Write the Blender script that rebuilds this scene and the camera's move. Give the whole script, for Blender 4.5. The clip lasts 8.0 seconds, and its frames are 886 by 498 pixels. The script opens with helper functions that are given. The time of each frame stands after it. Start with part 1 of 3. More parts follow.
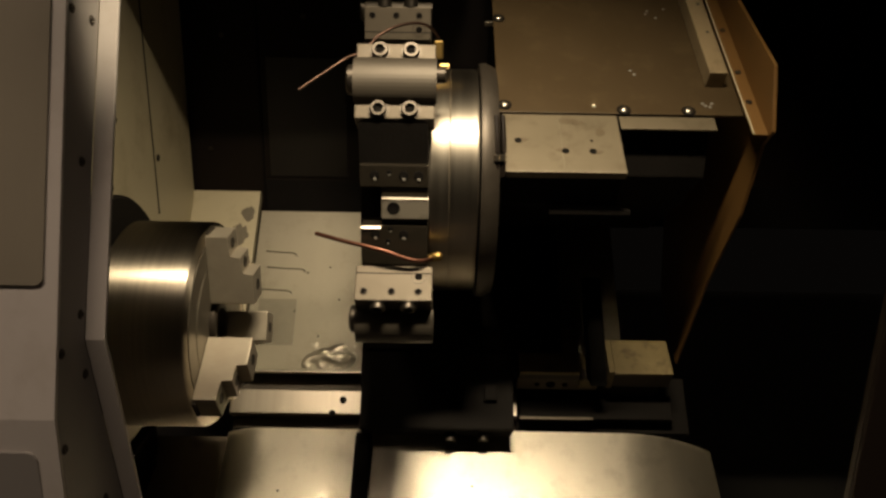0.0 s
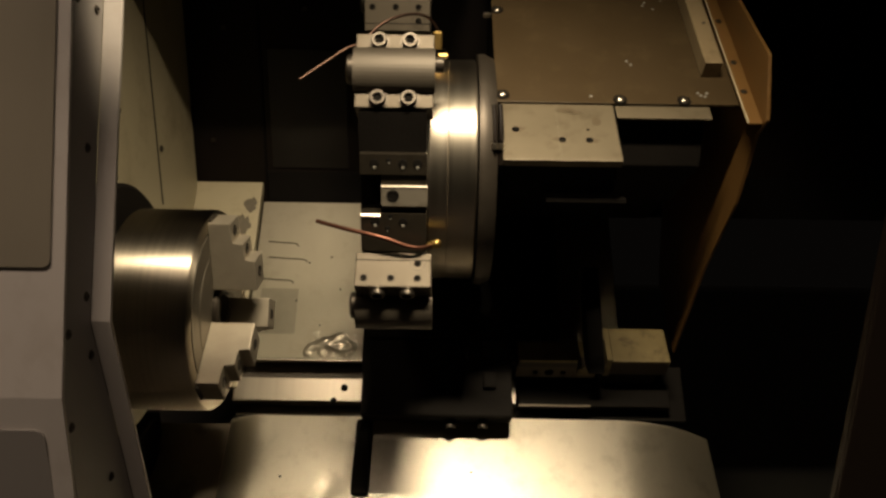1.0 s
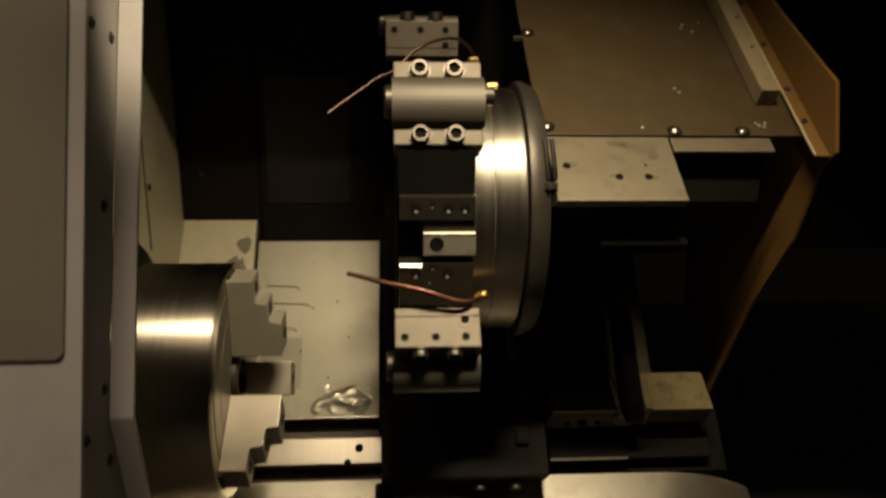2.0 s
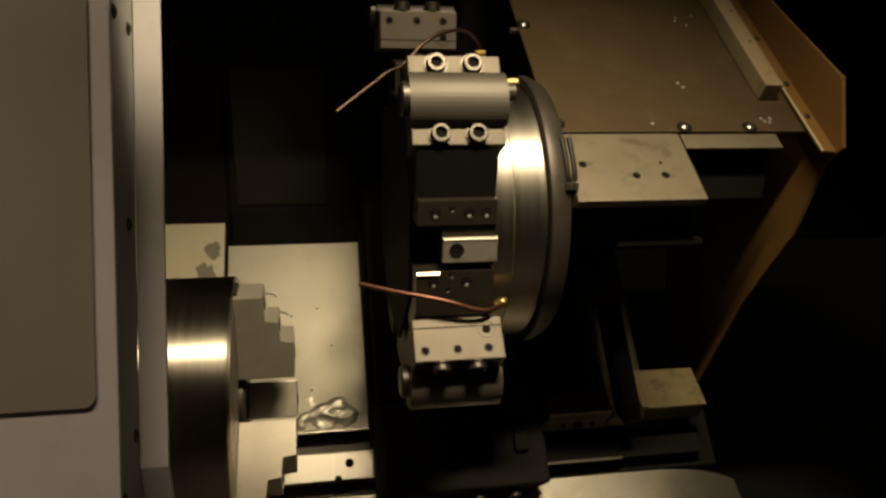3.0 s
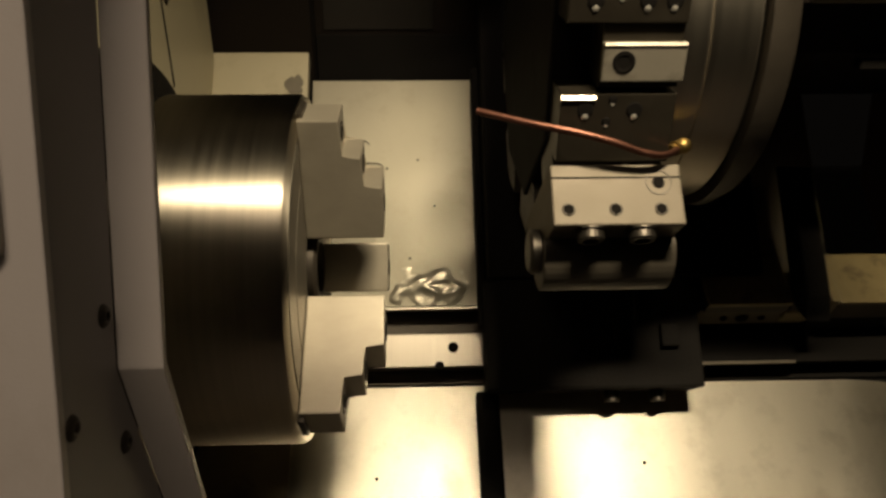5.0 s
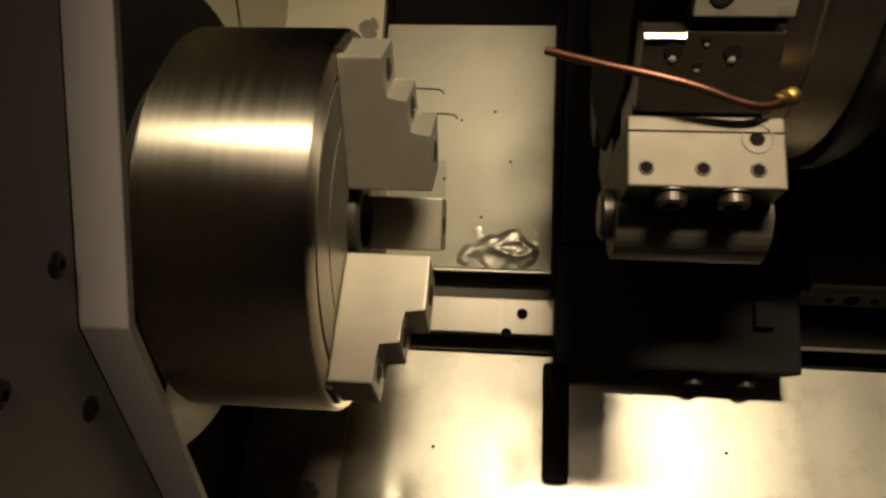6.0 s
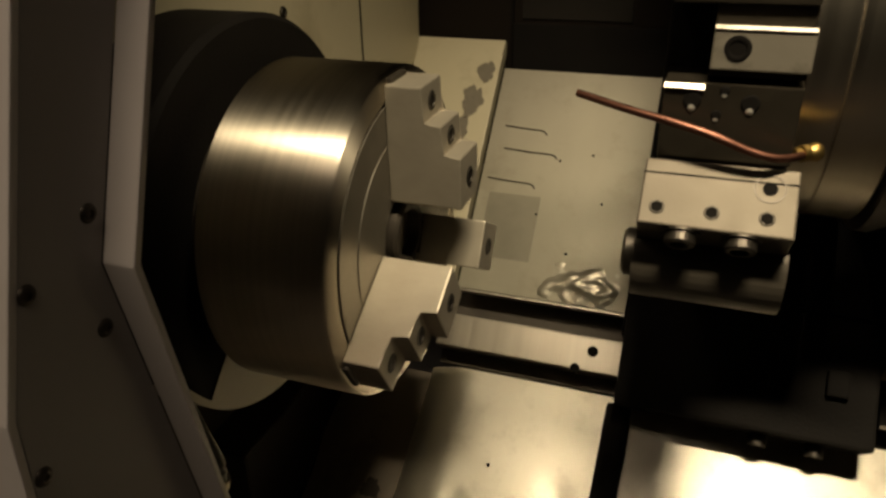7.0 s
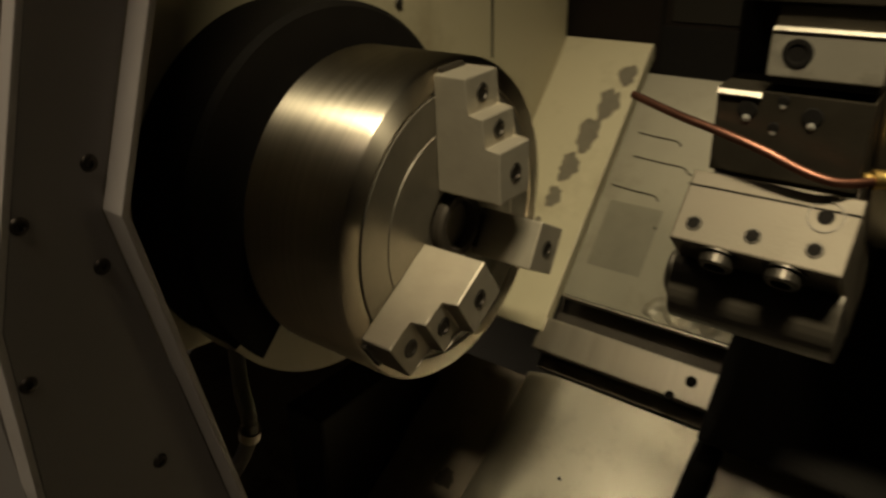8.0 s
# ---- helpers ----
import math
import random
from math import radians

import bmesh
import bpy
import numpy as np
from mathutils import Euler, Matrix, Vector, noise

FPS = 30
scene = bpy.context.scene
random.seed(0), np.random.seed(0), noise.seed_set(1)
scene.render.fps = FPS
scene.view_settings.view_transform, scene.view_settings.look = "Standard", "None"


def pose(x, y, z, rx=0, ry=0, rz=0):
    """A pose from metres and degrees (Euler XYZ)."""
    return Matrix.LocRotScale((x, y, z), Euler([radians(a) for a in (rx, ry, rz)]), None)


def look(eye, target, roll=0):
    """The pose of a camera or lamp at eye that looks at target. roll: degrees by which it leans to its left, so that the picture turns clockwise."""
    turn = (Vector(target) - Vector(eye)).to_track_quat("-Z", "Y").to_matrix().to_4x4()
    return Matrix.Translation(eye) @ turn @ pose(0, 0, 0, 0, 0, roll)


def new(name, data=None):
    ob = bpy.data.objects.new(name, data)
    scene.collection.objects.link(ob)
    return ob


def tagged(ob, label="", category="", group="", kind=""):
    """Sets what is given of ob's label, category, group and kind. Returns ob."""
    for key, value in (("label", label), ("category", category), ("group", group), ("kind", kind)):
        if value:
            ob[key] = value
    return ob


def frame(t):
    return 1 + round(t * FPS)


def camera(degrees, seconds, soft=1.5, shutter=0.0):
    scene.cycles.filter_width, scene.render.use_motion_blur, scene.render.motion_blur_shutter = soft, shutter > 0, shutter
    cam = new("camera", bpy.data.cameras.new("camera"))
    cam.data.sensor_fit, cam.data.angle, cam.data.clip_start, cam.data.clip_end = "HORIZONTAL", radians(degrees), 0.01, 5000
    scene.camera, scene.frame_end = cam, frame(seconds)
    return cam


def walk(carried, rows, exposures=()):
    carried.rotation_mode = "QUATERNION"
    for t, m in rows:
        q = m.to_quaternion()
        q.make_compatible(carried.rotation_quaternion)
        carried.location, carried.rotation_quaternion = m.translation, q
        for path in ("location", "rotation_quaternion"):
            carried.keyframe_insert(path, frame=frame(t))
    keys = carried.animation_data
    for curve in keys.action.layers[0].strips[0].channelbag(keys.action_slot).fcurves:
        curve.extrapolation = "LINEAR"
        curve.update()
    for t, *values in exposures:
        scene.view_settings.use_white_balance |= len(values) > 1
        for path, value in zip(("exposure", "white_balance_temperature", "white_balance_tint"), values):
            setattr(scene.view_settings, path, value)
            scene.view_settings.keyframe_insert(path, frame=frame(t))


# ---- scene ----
cam = camera(61.7, 8.0, soft=2.6, shutter=0.5)
PATH = [
    (0, (0.019, 0.033, 1.42), (0.029, 1.947, 0.843), 1.0),
    (0.5, (0.025, 0.01, 1.417), (0.045, 1.925, 0.841), 1.2),
    (1, (0.024, 0.017, 1.414), (0.026, 1.929, 0.828), 0.9),
    (1.5, (-0.01, 0.063, 1.406), (-0.032, 1.969, 0.799), 1.0),
    (2, (-0.074, 0.121, 1.421), (0.063, 2.04, 0.877), 0.8),
    (2.2, (-0.101, 0.139, 1.431), (0.116, 2.053, 0.893), 0.7),
    (3.5, (-0.172, 0.206, 1.405), (0.189, 2.066, 0.765), 1.6),
    (4, (-0.175, 0.255, 1.377), (0.125, 2.084, 0.625), 1.3),
    (4.5, (-0.169, 0.311, 1.346), (0.019, 2.125, 0.526), 0.9),
    (5, (-0.158, 0.361, 1.327), (-0.086, 2.154, 0.445), 0.3),
    (6.5, (-0.1, 0.409, 1.3), (-0.479, 2.104, 0.309), -1.4),
    (7, (-0.04, 0.374, 1.308), (-0.669, 2.065, 0.444), -0.9),
    (7.5, (0.027, 0.375, 1.319), (-0.789, 1.978, 0.445), -1.1),
    (8, (0.054, 0.424, 1.299), (-1.062, 1.852, 0.453), -1.3),
]
walk(cam, [(t, look(eye, target, roll)) for t, eye, target, roll in PATH], exposures=(
    (0.0, -0.06, 6500, 10), (1.5, -0.06, 6500, 10), (2.0, -0.08, 6500, 6), (4.0, -0.03, 6450, 6), (5.0, 0.1, 6400, 7), (6.5, 0.04, 6350, 6), (7.5, 0.08, 6500, 6), (8.0, -0.08, 6450, 0)))

# ---- light ----
world = bpy.data.worlds.new("world")
scene.world = world
world.use_nodes = True
world.node_tree.nodes["Background"].inputs[0].default_value = (1.0, 0.82, 0.66, 1)
world.node_tree.nodes["Background"].inputs[1].default_value = 0.002


def area_lamp(name, at, target, sx, sy, watts, colour, spread=180):
    d = bpy.data.lights.new(name, "AREA")
    d.shape, d.size, d.size_y, d.energy, d.color, d.spread = "RECTANGLE", sx, sy, watts, colour, radians(spread)
    ob = new(name, d)
    ob.matrix_basis = look(at, target)
    return ob


# the machine's own tube lamp, out of view above the opening
area_lamp("work_lamp", (0.075, 0.482, 1.995), (0.03, 0.86, 0.92), 0.27, 0.035, 3.2, (1.0, 0.81, 0.56), 76)
# ceiling lamp of the workshop
area_lamp("ceiling_lamp", (-0.45, -0.35, 3.2), (-0.45, 0.5, 1.2), 1.2, 0.3, 19.0, (1.0, 0.77, 0.57), 180)
scene.view_settings.exposure = 0.0


# ---- materials ----
def material(name, colour, rough=0.5, metal=0.0, vary=0.25, scale=(30, 30, 30), bump=0.1, fine=400, dirt=None, dirt_scale=6, dirt_amount=0.5, coat=0.0, spec=0.5):
    m = bpy.data.materials.new(name)
    m.use_nodes = True
    n, l = m.node_tree.nodes, m.node_tree.links
    b = n["Principled BSDF"]
    tc = n.new("ShaderNodeTexCoord")
    mp = n.new("ShaderNodeMapping")
    mp.inputs["Scale"].default_value = scale
    l.new(tc.outputs["Object"], mp.inputs[0])
    n1 = n.new("ShaderNodeTexNoise")
    n1.inputs["Scale"].default_value, n1.inputs["Detail"].default_value, n1.inputs["Roughness"].default_value = 1.0, 5, 0.6
    l.new(mp.outputs[0], n1.inputs["Vector"])
    mix = n.new("ShaderNodeMix")
    mix.data_type = "RGBA"
    c = Vector(colour)
    mix.inputs[6].default_value = (*(c * (1 - vary)), 1)
    mix.inputs[7].default_value = (*[min(1, v) for v in c * (1 + vary)], 1)
    l.new(n1.outputs[0], mix.inputs[0])
    last = mix.outputs[2]
    if dirt:
        n2 = n.new("ShaderNodeTexNoise")
        n2.inputs["Scale"].default_value, n2.inputs["Detail"].default_value, n2.inputs["Roughness"].default_value = dirt_scale, 8, 0.65
        l.new(tc.outputs["Object"], n2.inputs["Vector"])
        ramp = n.new("ShaderNodeValToRGB")
        ramp.color_ramp.elements[0].position, ramp.color_ramp.elements[1].position = 0.52, 0.72
        ramp.color_ramp.elements[1].color = (dirt_amount, dirt_amount, dirt_amount, 1)
        l.new(n2.outputs[0], ramp.inputs[0])
        m2 = n.new("ShaderNodeMix")
        m2.data_type = "RGBA"
        m2.inputs[7].default_value = (*dirt, 1)
        l.new(ramp.outputs[0], m2.inputs[0])
        l.new(last, m2.inputs[6])
        last = m2.outputs[2]
    l.new(last, b.inputs["Base Color"])
    rr = n.new("ShaderNodeMapRange")
    rr.inputs["To Min"].default_value, rr.inputs["To Max"].default_value = max(0.04, rough - 0.1), min(1, rough + 0.1)
    l.new(n1.outputs[0], rr.inputs[0])
    l.new(rr.outputs[0], b.inputs["Roughness"])
    b.inputs["Metallic"].default_value = metal
    b.inputs["Coat Weight"].default_value = coat
    b.inputs["Specular IOR Level"].default_value = spec
    if bump:
        n3 = n.new("ShaderNodeTexNoise")
        n3.inputs["Scale"].default_value, n3.inputs["Detail"].default_value = fine, 3
        l.new(tc.outputs["Object"], n3.inputs["Vector"])
        ad = n.new("ShaderNodeMath")
        l.new(n1.outputs[0], ad.inputs[0])
        l.new(n3.outputs[0], ad.inputs[1])
        bp = n.new("ShaderNodeBump")
        bp.inputs["Strength"].default_value, bp.inputs["Distance"].default_value = bump, 0.002
        l.new(ad.outputs[0], bp.inputs["Height"])
        l.new(bp.outputs[0], b.inputs["Normal"])
    return m


WHITE = material("white_paint", (0.62, 0.58, 0.54), 0.45, vary=0.06, scale=(8, 8, 8), bump=0.05, fine=900, dirt=(0.3, 0.24, 0.17), dirt_scale=14, dirt_amount=0.25)
GREYP = material("grey_paint", (0.33, 0.31, 0.29), 0.5, vary=0.08, scale=(10, 10, 10), bump=0.05, fine=900)
SMOKE = material("smoked_window", (0.30, 0.27, 0.21), 0.3, vary=0.2, scale=(7, 7, 3), bump=0.03, coat=0.3)
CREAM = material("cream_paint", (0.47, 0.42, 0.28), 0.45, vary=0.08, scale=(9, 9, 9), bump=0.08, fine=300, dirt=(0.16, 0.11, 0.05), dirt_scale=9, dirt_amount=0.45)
STEEL = material("brushed_steel", (0.56, 0.51, 0.42), 0.33, 1.0, vary=0.12, scale=(160, 4, 4), bump=0.04, fine=500)
DULL = material("worn_face_steel", (0.24, 0.217, 0.175), 0.48, 0.9, vary=0.25, scale=(40, 60, 60), bump=0.025)
FACE = material("chuck_jaw_steel", (0.38, 0.34, 0.265), 0.45, 0.6, vary=0.2, scale=(40, 60, 60), bump=0.025)
HOLDER = material("holder_steel", (0.102, 0.086, 0.062), 0.56, 0.55, vary=0.15, scale=(60, 60, 60), bump=0.06, fine=700)
BARREL = material("oiled_barrel_steel", (0.07, 0.060, 0.045), 0.52, 0.5, vary=0.2, scale=(12, 60, 60), bump=0.05, fine=700)
KEY = material("bright_key_steel", (0.27, 0.245, 0.195), 0.45, 0.5, vary=0.12, scale=(60, 60, 60), bump=0.05, dirt=(0.08, 0.065, 0.045), dirt_scale=60, dirt_amount=0.6)
SEAT = material("oily_turret_seat", (0.036, 0.030, 0.021), 0.4, 0.6, vary=0.25, scale=(50, 50, 50), bump=0.08, dirt=(0.03, 0.025, 0.018), dirt_scale=30, dirt_amount=0.5)
DARKSTEEL = material("oiled_dark_steel", (0.055, 0.046, 0.035), 0.45, 0.6, vary=0.3, scale=(40, 40, 40), bump=0.1)
BOLT = material("black_oxide_bolt", (0.075, 0.066, 0.054), 0.42, 0.9, vary=0.2, scale=(200, 200, 200), bump=0.05)
HOLE = material("oily_hole", (0.008, 0.007, 0.006), 0.9, 0.0, vary=0.2, bump=0, spec=0.05)
SHEET = material("stainless_cover", (0.74, 0.69, 0.57), 0.39, 0.88, vary=0.14, scale=(16, 2.5, 9), bump=0.05, fine=60, dirt=(0.25, 0.2, 0.12), dirt_scale=20, dirt_amount=0.3)
PLATE = material("oily_way_plate", (0.285, 0.263, 0.196), 0.42, 0.55, vary=0.12, scale=(25, 8, 8), bump=0.06, fine=200, dirt=(0.14, 0.12, 0.08), dirt_scale=16, dirt_amount=0.45)
COVER = material("slide_cover_paint", (0.054, 0.037, 0.018), 0.42, 0.0, spec=0.22, vary=0.15, scale=(12, 12, 12), bump=0.06, dirt=(0.12, 0.09, 0.045), dirt_scale=26, dirt_amount=0.25)
TAN = material("tan_guard", (0.17, 0.09, 0.026), 0.45, 0.1, vary=0.15, scale=(12, 12, 12), bump=0.06, dirt=(0.12, 0.07, 0.03), dirt_scale=15, dirt_amount=0.4)
CHUCK = material("turned_chuck_steel", (0.50, 0.45, 0.36), 0.40, 1.0, vary=0.22, scale=(260, 1.2, 1.2), bump=0.006, fine=700)
DISC = material("turned_disc_steel", (0.55, 0.50, 0.41), 0.44, 1.0, vary=0.14, scale=(150, 3, 3), bump=0.006, fine=700)
for m, a in ((CHUCK, 0.93), (DISC, 0.75)):
    b = m.node_tree.nodes["Principled BSDF"]
    b.inputs["Anisotropic"].default_value, b.inputs["Anisotropic Rotation"].default_value = a, 0.25
    tg = m.node_tree.nodes.new("ShaderNodeTangent")
    tg.direction_type, tg.axis = "RADIAL", "X"
    m.node_tree.links.new(tg.outputs[0], b.inputs["Tangent"])
STAIN = material("dark_stain", (0.15, 0.13, 0.09), 0.5, 0.1, vary=0.3, scale=(80, 80, 80), bump=0.1)
PATCH = material("patch_steel", (0.205, 0.189, 0.140), 0.40, 0.55, vary=0.2, scale=(40, 40, 40), bump=0.03)
SWARF = material("wet_swarf", (0.38, 0.35, 0.27), 0.31, 0.6, vary=0.2, scale=(90, 90, 90), bump=0.05)
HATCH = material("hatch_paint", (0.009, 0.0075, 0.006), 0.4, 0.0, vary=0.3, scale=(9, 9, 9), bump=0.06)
CONCRETE = material("concrete", (0.22, 0.21, 0.19), 0.8, 0.0, vary=0.2, scale=(3, 3, 3), bump=0.2)
NOSE = material("worn_pale_steel", (0.14, 0.116, 0.074), 0.5, 0.3, vary=0.12, scale=(25, 25, 25), bump=0.06, dirt=(0.09, 0.07, 0.04), dirt_scale=34, dirt_amount=0.75)
NOSESTAIN = material("brown_oil_stain", (0.115, 0.090, 0.055), 0.42, 0.3, vary=0.3, scale=(120, 120, 120), bump=0.04)
CASTING = material("oily_casting", (0.17, 0.132, 0.058), 0.45, 0.1, vary=0.35, scale=(30, 30, 30), bump=0.15, dirt=(0.05, 0.036, 0.016), dirt_scale=42, dirt_amount=0.8)
BAR = material("worn_tan_paint", (0.24, 0.185, 0.105), 0.5, 0.0, vary=0.15, scale=(20, 20, 20), bump=0.08, dirt=(0.09, 0.06, 0.03), dirt_scale=30, dirt_amount=0.55)
# darker, greyer copy of the copper for the upper pipe
DARK_COPPER = material("dark_copper", (0.085, 0.054, 0.042), 0.45, 1.0, vary=0.3, scale=(80, 80, 80), bump=0.05)
DROP = material("coolant_drop", (0.5, 0.48, 0.42), 0.06, 0.6, vary=0.1, bump=0)
# iron darkened to near-black, with the shade on most of its parts put in
IRON_SHADE = material("iron_and_shade", (0.007, 0.0058, 0.0046), 0.75, 0.0, vary=0.4, scale=(30, 30, 30), bump=0.2, spec=0.12)
UNDER = material("brown_sheet", (0.17, 0.14, 0.105), 0.42, 0.2, vary=0.25, scale=(9, 4, 9), bump=0.08, dirt=(0.015, 0.011, 0.008), dirt_scale=14, dirt_amount=0.8)
POST = material("dark_brown", (0.022, 0.014, 0.007), 0.6, 0.0, vary=0.15, scale=(8, 8, 8), bump=0.05)
HOSE = material("grey_hose", (0.13, 0.12, 0.10), 0.35, 0.0, vary=0.2, scale=(60, 60, 60), bump=0.05)
# matt black of the rubber wiper, also of strips that stand for shade
RUBBER_SHADE = material("rubber_and_shade", (0.008, 0.007, 0.006), 0.9, 0.0, vary=0.3, bump=0.1, spec=0.1)
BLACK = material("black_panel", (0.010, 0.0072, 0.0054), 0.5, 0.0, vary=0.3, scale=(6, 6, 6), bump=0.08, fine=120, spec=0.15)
COPPER = material("copper", (0.17, 0.078, 0.054), 0.42, 1.0, vary=0.15, scale=(80, 80, 80), bump=0.05)
BRASS = material("brass", (0.36, 0.25, 0.085), 0.42, 1.0, vary=0.12, scale=(90, 90, 90), bump=0.05)


# ---- mesh helpers ----
def thing(name, m, label, category, group="", kind=""):
    ob = new(name)
    ob.matrix_basis = m
    ob.empty_display_size = 0.02
    return tagged(ob, label, category, group, kind)


def part(name, bm, mat, parent, label="", world=False, m=None, smooth=False):
    me = bpy.data.meshes.new(name)
    bmesh.ops.recalc_face_normals(bm, faces=bm.faces)
    bm.to_mesh(me)
    bm.free()
    me.materials.append(mat)
    if smooth:
        me.shade_smooth()
        me.set_sharp_from_angle(angle=radians(35))
    ob = new(name, me)
    if parent:
        ob.parent = parent
        if world:
            ob.matrix_parent_inverse = root_matrix(parent).inverted()
    if m:
        ob.matrix_basis = m
    return tagged(ob, label)


def root_matrix(ob):
    m = ob.matrix_basis.copy()
    while ob.parent:
        m = ob.parent.matrix_basis @ ob.matrix_parent_inverse @ m
        ob = ob.parent
    return m


def box(x0, x1, y0, y1, z0, z1, bevel=0.0015, m=None, bm=None):
    own = bmesh.new()
    bmesh.ops.create_cube(own, size=1)
    for v in own.verts:
        v.co = ((x0 + x1) / 2 + v.co.x * (x1 - x0), (y0 + y1) / 2 + v.co.y * (y1 - y0), (z0 + z1) / 2 + v.co.z * (z1 - z0))
    if bevel:
        bmesh.ops.bevel(own, geom=own.edges[:], offset=bevel, segments=2, affect="EDGES", profile=0.6)
    return join(own, bm, m)


def join(own, bm, m=None):
    if m:
        own.transform(m)
    if bm is None:
        return own
    me = bpy.data.meshes.new("join")
    own.to_mesh(me)
    own.free()
    bm.from_mesh(me)
    bpy.data.meshes.remove(me)
    return bm


def prism(points, x0, x1, bevel=0.0015, m=None, bm=None):
    """A profile of (y, z) points drawn out along x."""
    own = bmesh.new()
    a = [own.verts.new((x0, y, z)) for y, z in points]
    b = [own.verts.new((x1, y, z)) for y, z in points]
    own.faces.new(a)
    own.faces.new(b[::-1])
    for i in range(len(a)):
        j = (i + 1) % len(a)
        own.faces.new((a[i], b[i], b[j], a[j]))
    if bevel:
        bmesh.ops.bevel(own, geom=own.edges[:], offset=bevel, segments=2, affect="EDGES", profile=0.6)
    return join(own, bm, m)


def turned(profile, n=64, m=None, bm=None):
    """(x, r) points turned round the x axis; closed where r is 0."""
    own = bmesh.new()
    rings = []
    for x, r in profile:
        if r <= 0:
            rings.append([own.verts.new((x, 0, 0))])
        else:
            rings.append([own.verts.new((x, r * math.cos(2 * math.pi * i / n), r * math.sin(2 * math.pi * i / n))) for i in range(n)])
    for p, q in zip(rings, rings[1:]):
        for i in range(n):
            j = (i + 1) % n
            if len(p) == 1:
                own.faces.new((p[0], q[i], q[j]))
            elif len(q) == 1:
                own.faces.new((p[i], q[0], p[j]))
            else:
                own.faces.new((p[i], q[i], q[j], p[j]))
    return join(own, bm, m)


ALONG_Z = Matrix.Rotation(radians(-90), 4, "Y")   # x of a turned shape to z


def pin(r, h, m=None, bm=None, n=20, edge=0.0008):
    """A round pin of height h that stands on the local z = 0."""
    return turned([(0, 0), (0, r), (h - edge, r), (h, r - edge), (h, 0)], n, (m or Matrix()) @ ALONG_Z, bm)


def cap_screw(r, h, m=None, bm=None):
    """A socket head cap screw's head with a six-sided socket; it stands on z = 0."""
    own = turned([(0, 0), (0, r), (h - 0.001, r), (h, r - 0.001), (h, r * 0.62), (h * 0.45, r * 0.56), (h * 0.45, 0)], 24, ALONG_Z)
    return join(own, bm, m)


def tube(points, r, n=12):
    """A round tube through the points, smoothed."""
    pts = [Vector(p) for p in points]
    fine = []
    for i in range(len(pts) - 1):
        p0, p1, p2, p3 = pts[max(i - 1, 0)], pts[i], pts[i + 1], pts[min(i + 2, len(pts) - 1)]
        for k in range(6):
            t = k / 6
            fine.append(0.5 * ((2 * p1) + (p2 - p0) * t + (2 * p0 - 5 * p1 + 4 * p2 - p3) * t * t + (3 * p1 - p0 - 3 * p2 + p3) * t ** 3))
    fine.append(pts[-1])
    bm = bmesh.new()
    rings = []
    up = Vector((0, 0.3, 1)).normalized()
    for i, p in enumerate(fine):
        d = (fine[min(i + 1, len(fine) - 1)] - fine[max(i - 1, 0)]).normalized()
        s = d.cross(up).normalized()
        u = s.cross(d)
        rings.append([bm.verts.new(p + r * (math.cos(2 * math.pi * k / n) * s + math.sin(2 * math.pi * k / n) * u)) for k in range(n)])
    for a, b in zip(rings, rings[1:]):
        for k in range(n):
            bm.faces.new((a[k], b[k], b[(k + 1) % n], a[(k + 1) % n]))
    bm.faces.new(rings[0])
    bm.faces.new(rings[-1][::-1])
    return bm


# ---- the bed ----
BED = pose(0, 1.001, 0.861, 49, 0, 0)          # y runs up the slant, z stands out of it
bed = thing("lathe_bed", BED, "slanted steel lathe bed with a bright oily way cover", "machine bed")
part("way_plate", box(-0.276, 0.30, 0.076, 0.345, -0.01, 0.0, 0.001), PLATE, bed, "scratched oily steel cover plate")
# near-black bar puts the slide's shade over the rail; paler strip, its lit edge
part("shaded_rail", box(0.142, 0.37, 0.0105, 0.047, -0.03, -0.006, 0.002), IRON_SHADE, bed, "black bar standing in for the rail in shade")
part("lit_rail_edge", box(0.142, 0.25, 0.009, 0.0125, -0.0055, -0.003, 0.0005), HOLDER, bed)
part("guide_rail", box(-0.287, 0.138, 0.0105, 0.047, -0.03, 0.0, 0.002), STEEL, bed, "bright ground guide rail")
part("recess", box(-0.287, 0.139, -0.005, 0.08, -0.06, -0.031), DARKSTEEL, bed)
# right half of the recess is darker to put in shade
part("recess", box(0.1395, 0.40, -0.005, 0.08, -0.06, -0.031), IRON_SHADE, bed)
for x in (-0.12, 0.05):
    part("rail_bolt", turned([(0, 0), (0, 0.0055), (0.0008, 0.0055), (0.0008, 0)], 20, pose(x, 0.032, -0.0002) @ ALONG_Z), HOLE, bed)
part("rail_nick", pin(0.005, 0.0012, pose(-0.135, 0.0125, -0.0004)), HOLE, bed)
part("corner_strip", box(-0.392, -0.281, 0.03, 0.38, -0.012, 0.003, 0.001), CREAM, bed, "cream painted strip with worn patches")
part("plate_lip", box(-0.276, -0.09, 0.073, 0.0755, -0.012, 0.0012, 0.0005), STEEL, bed)


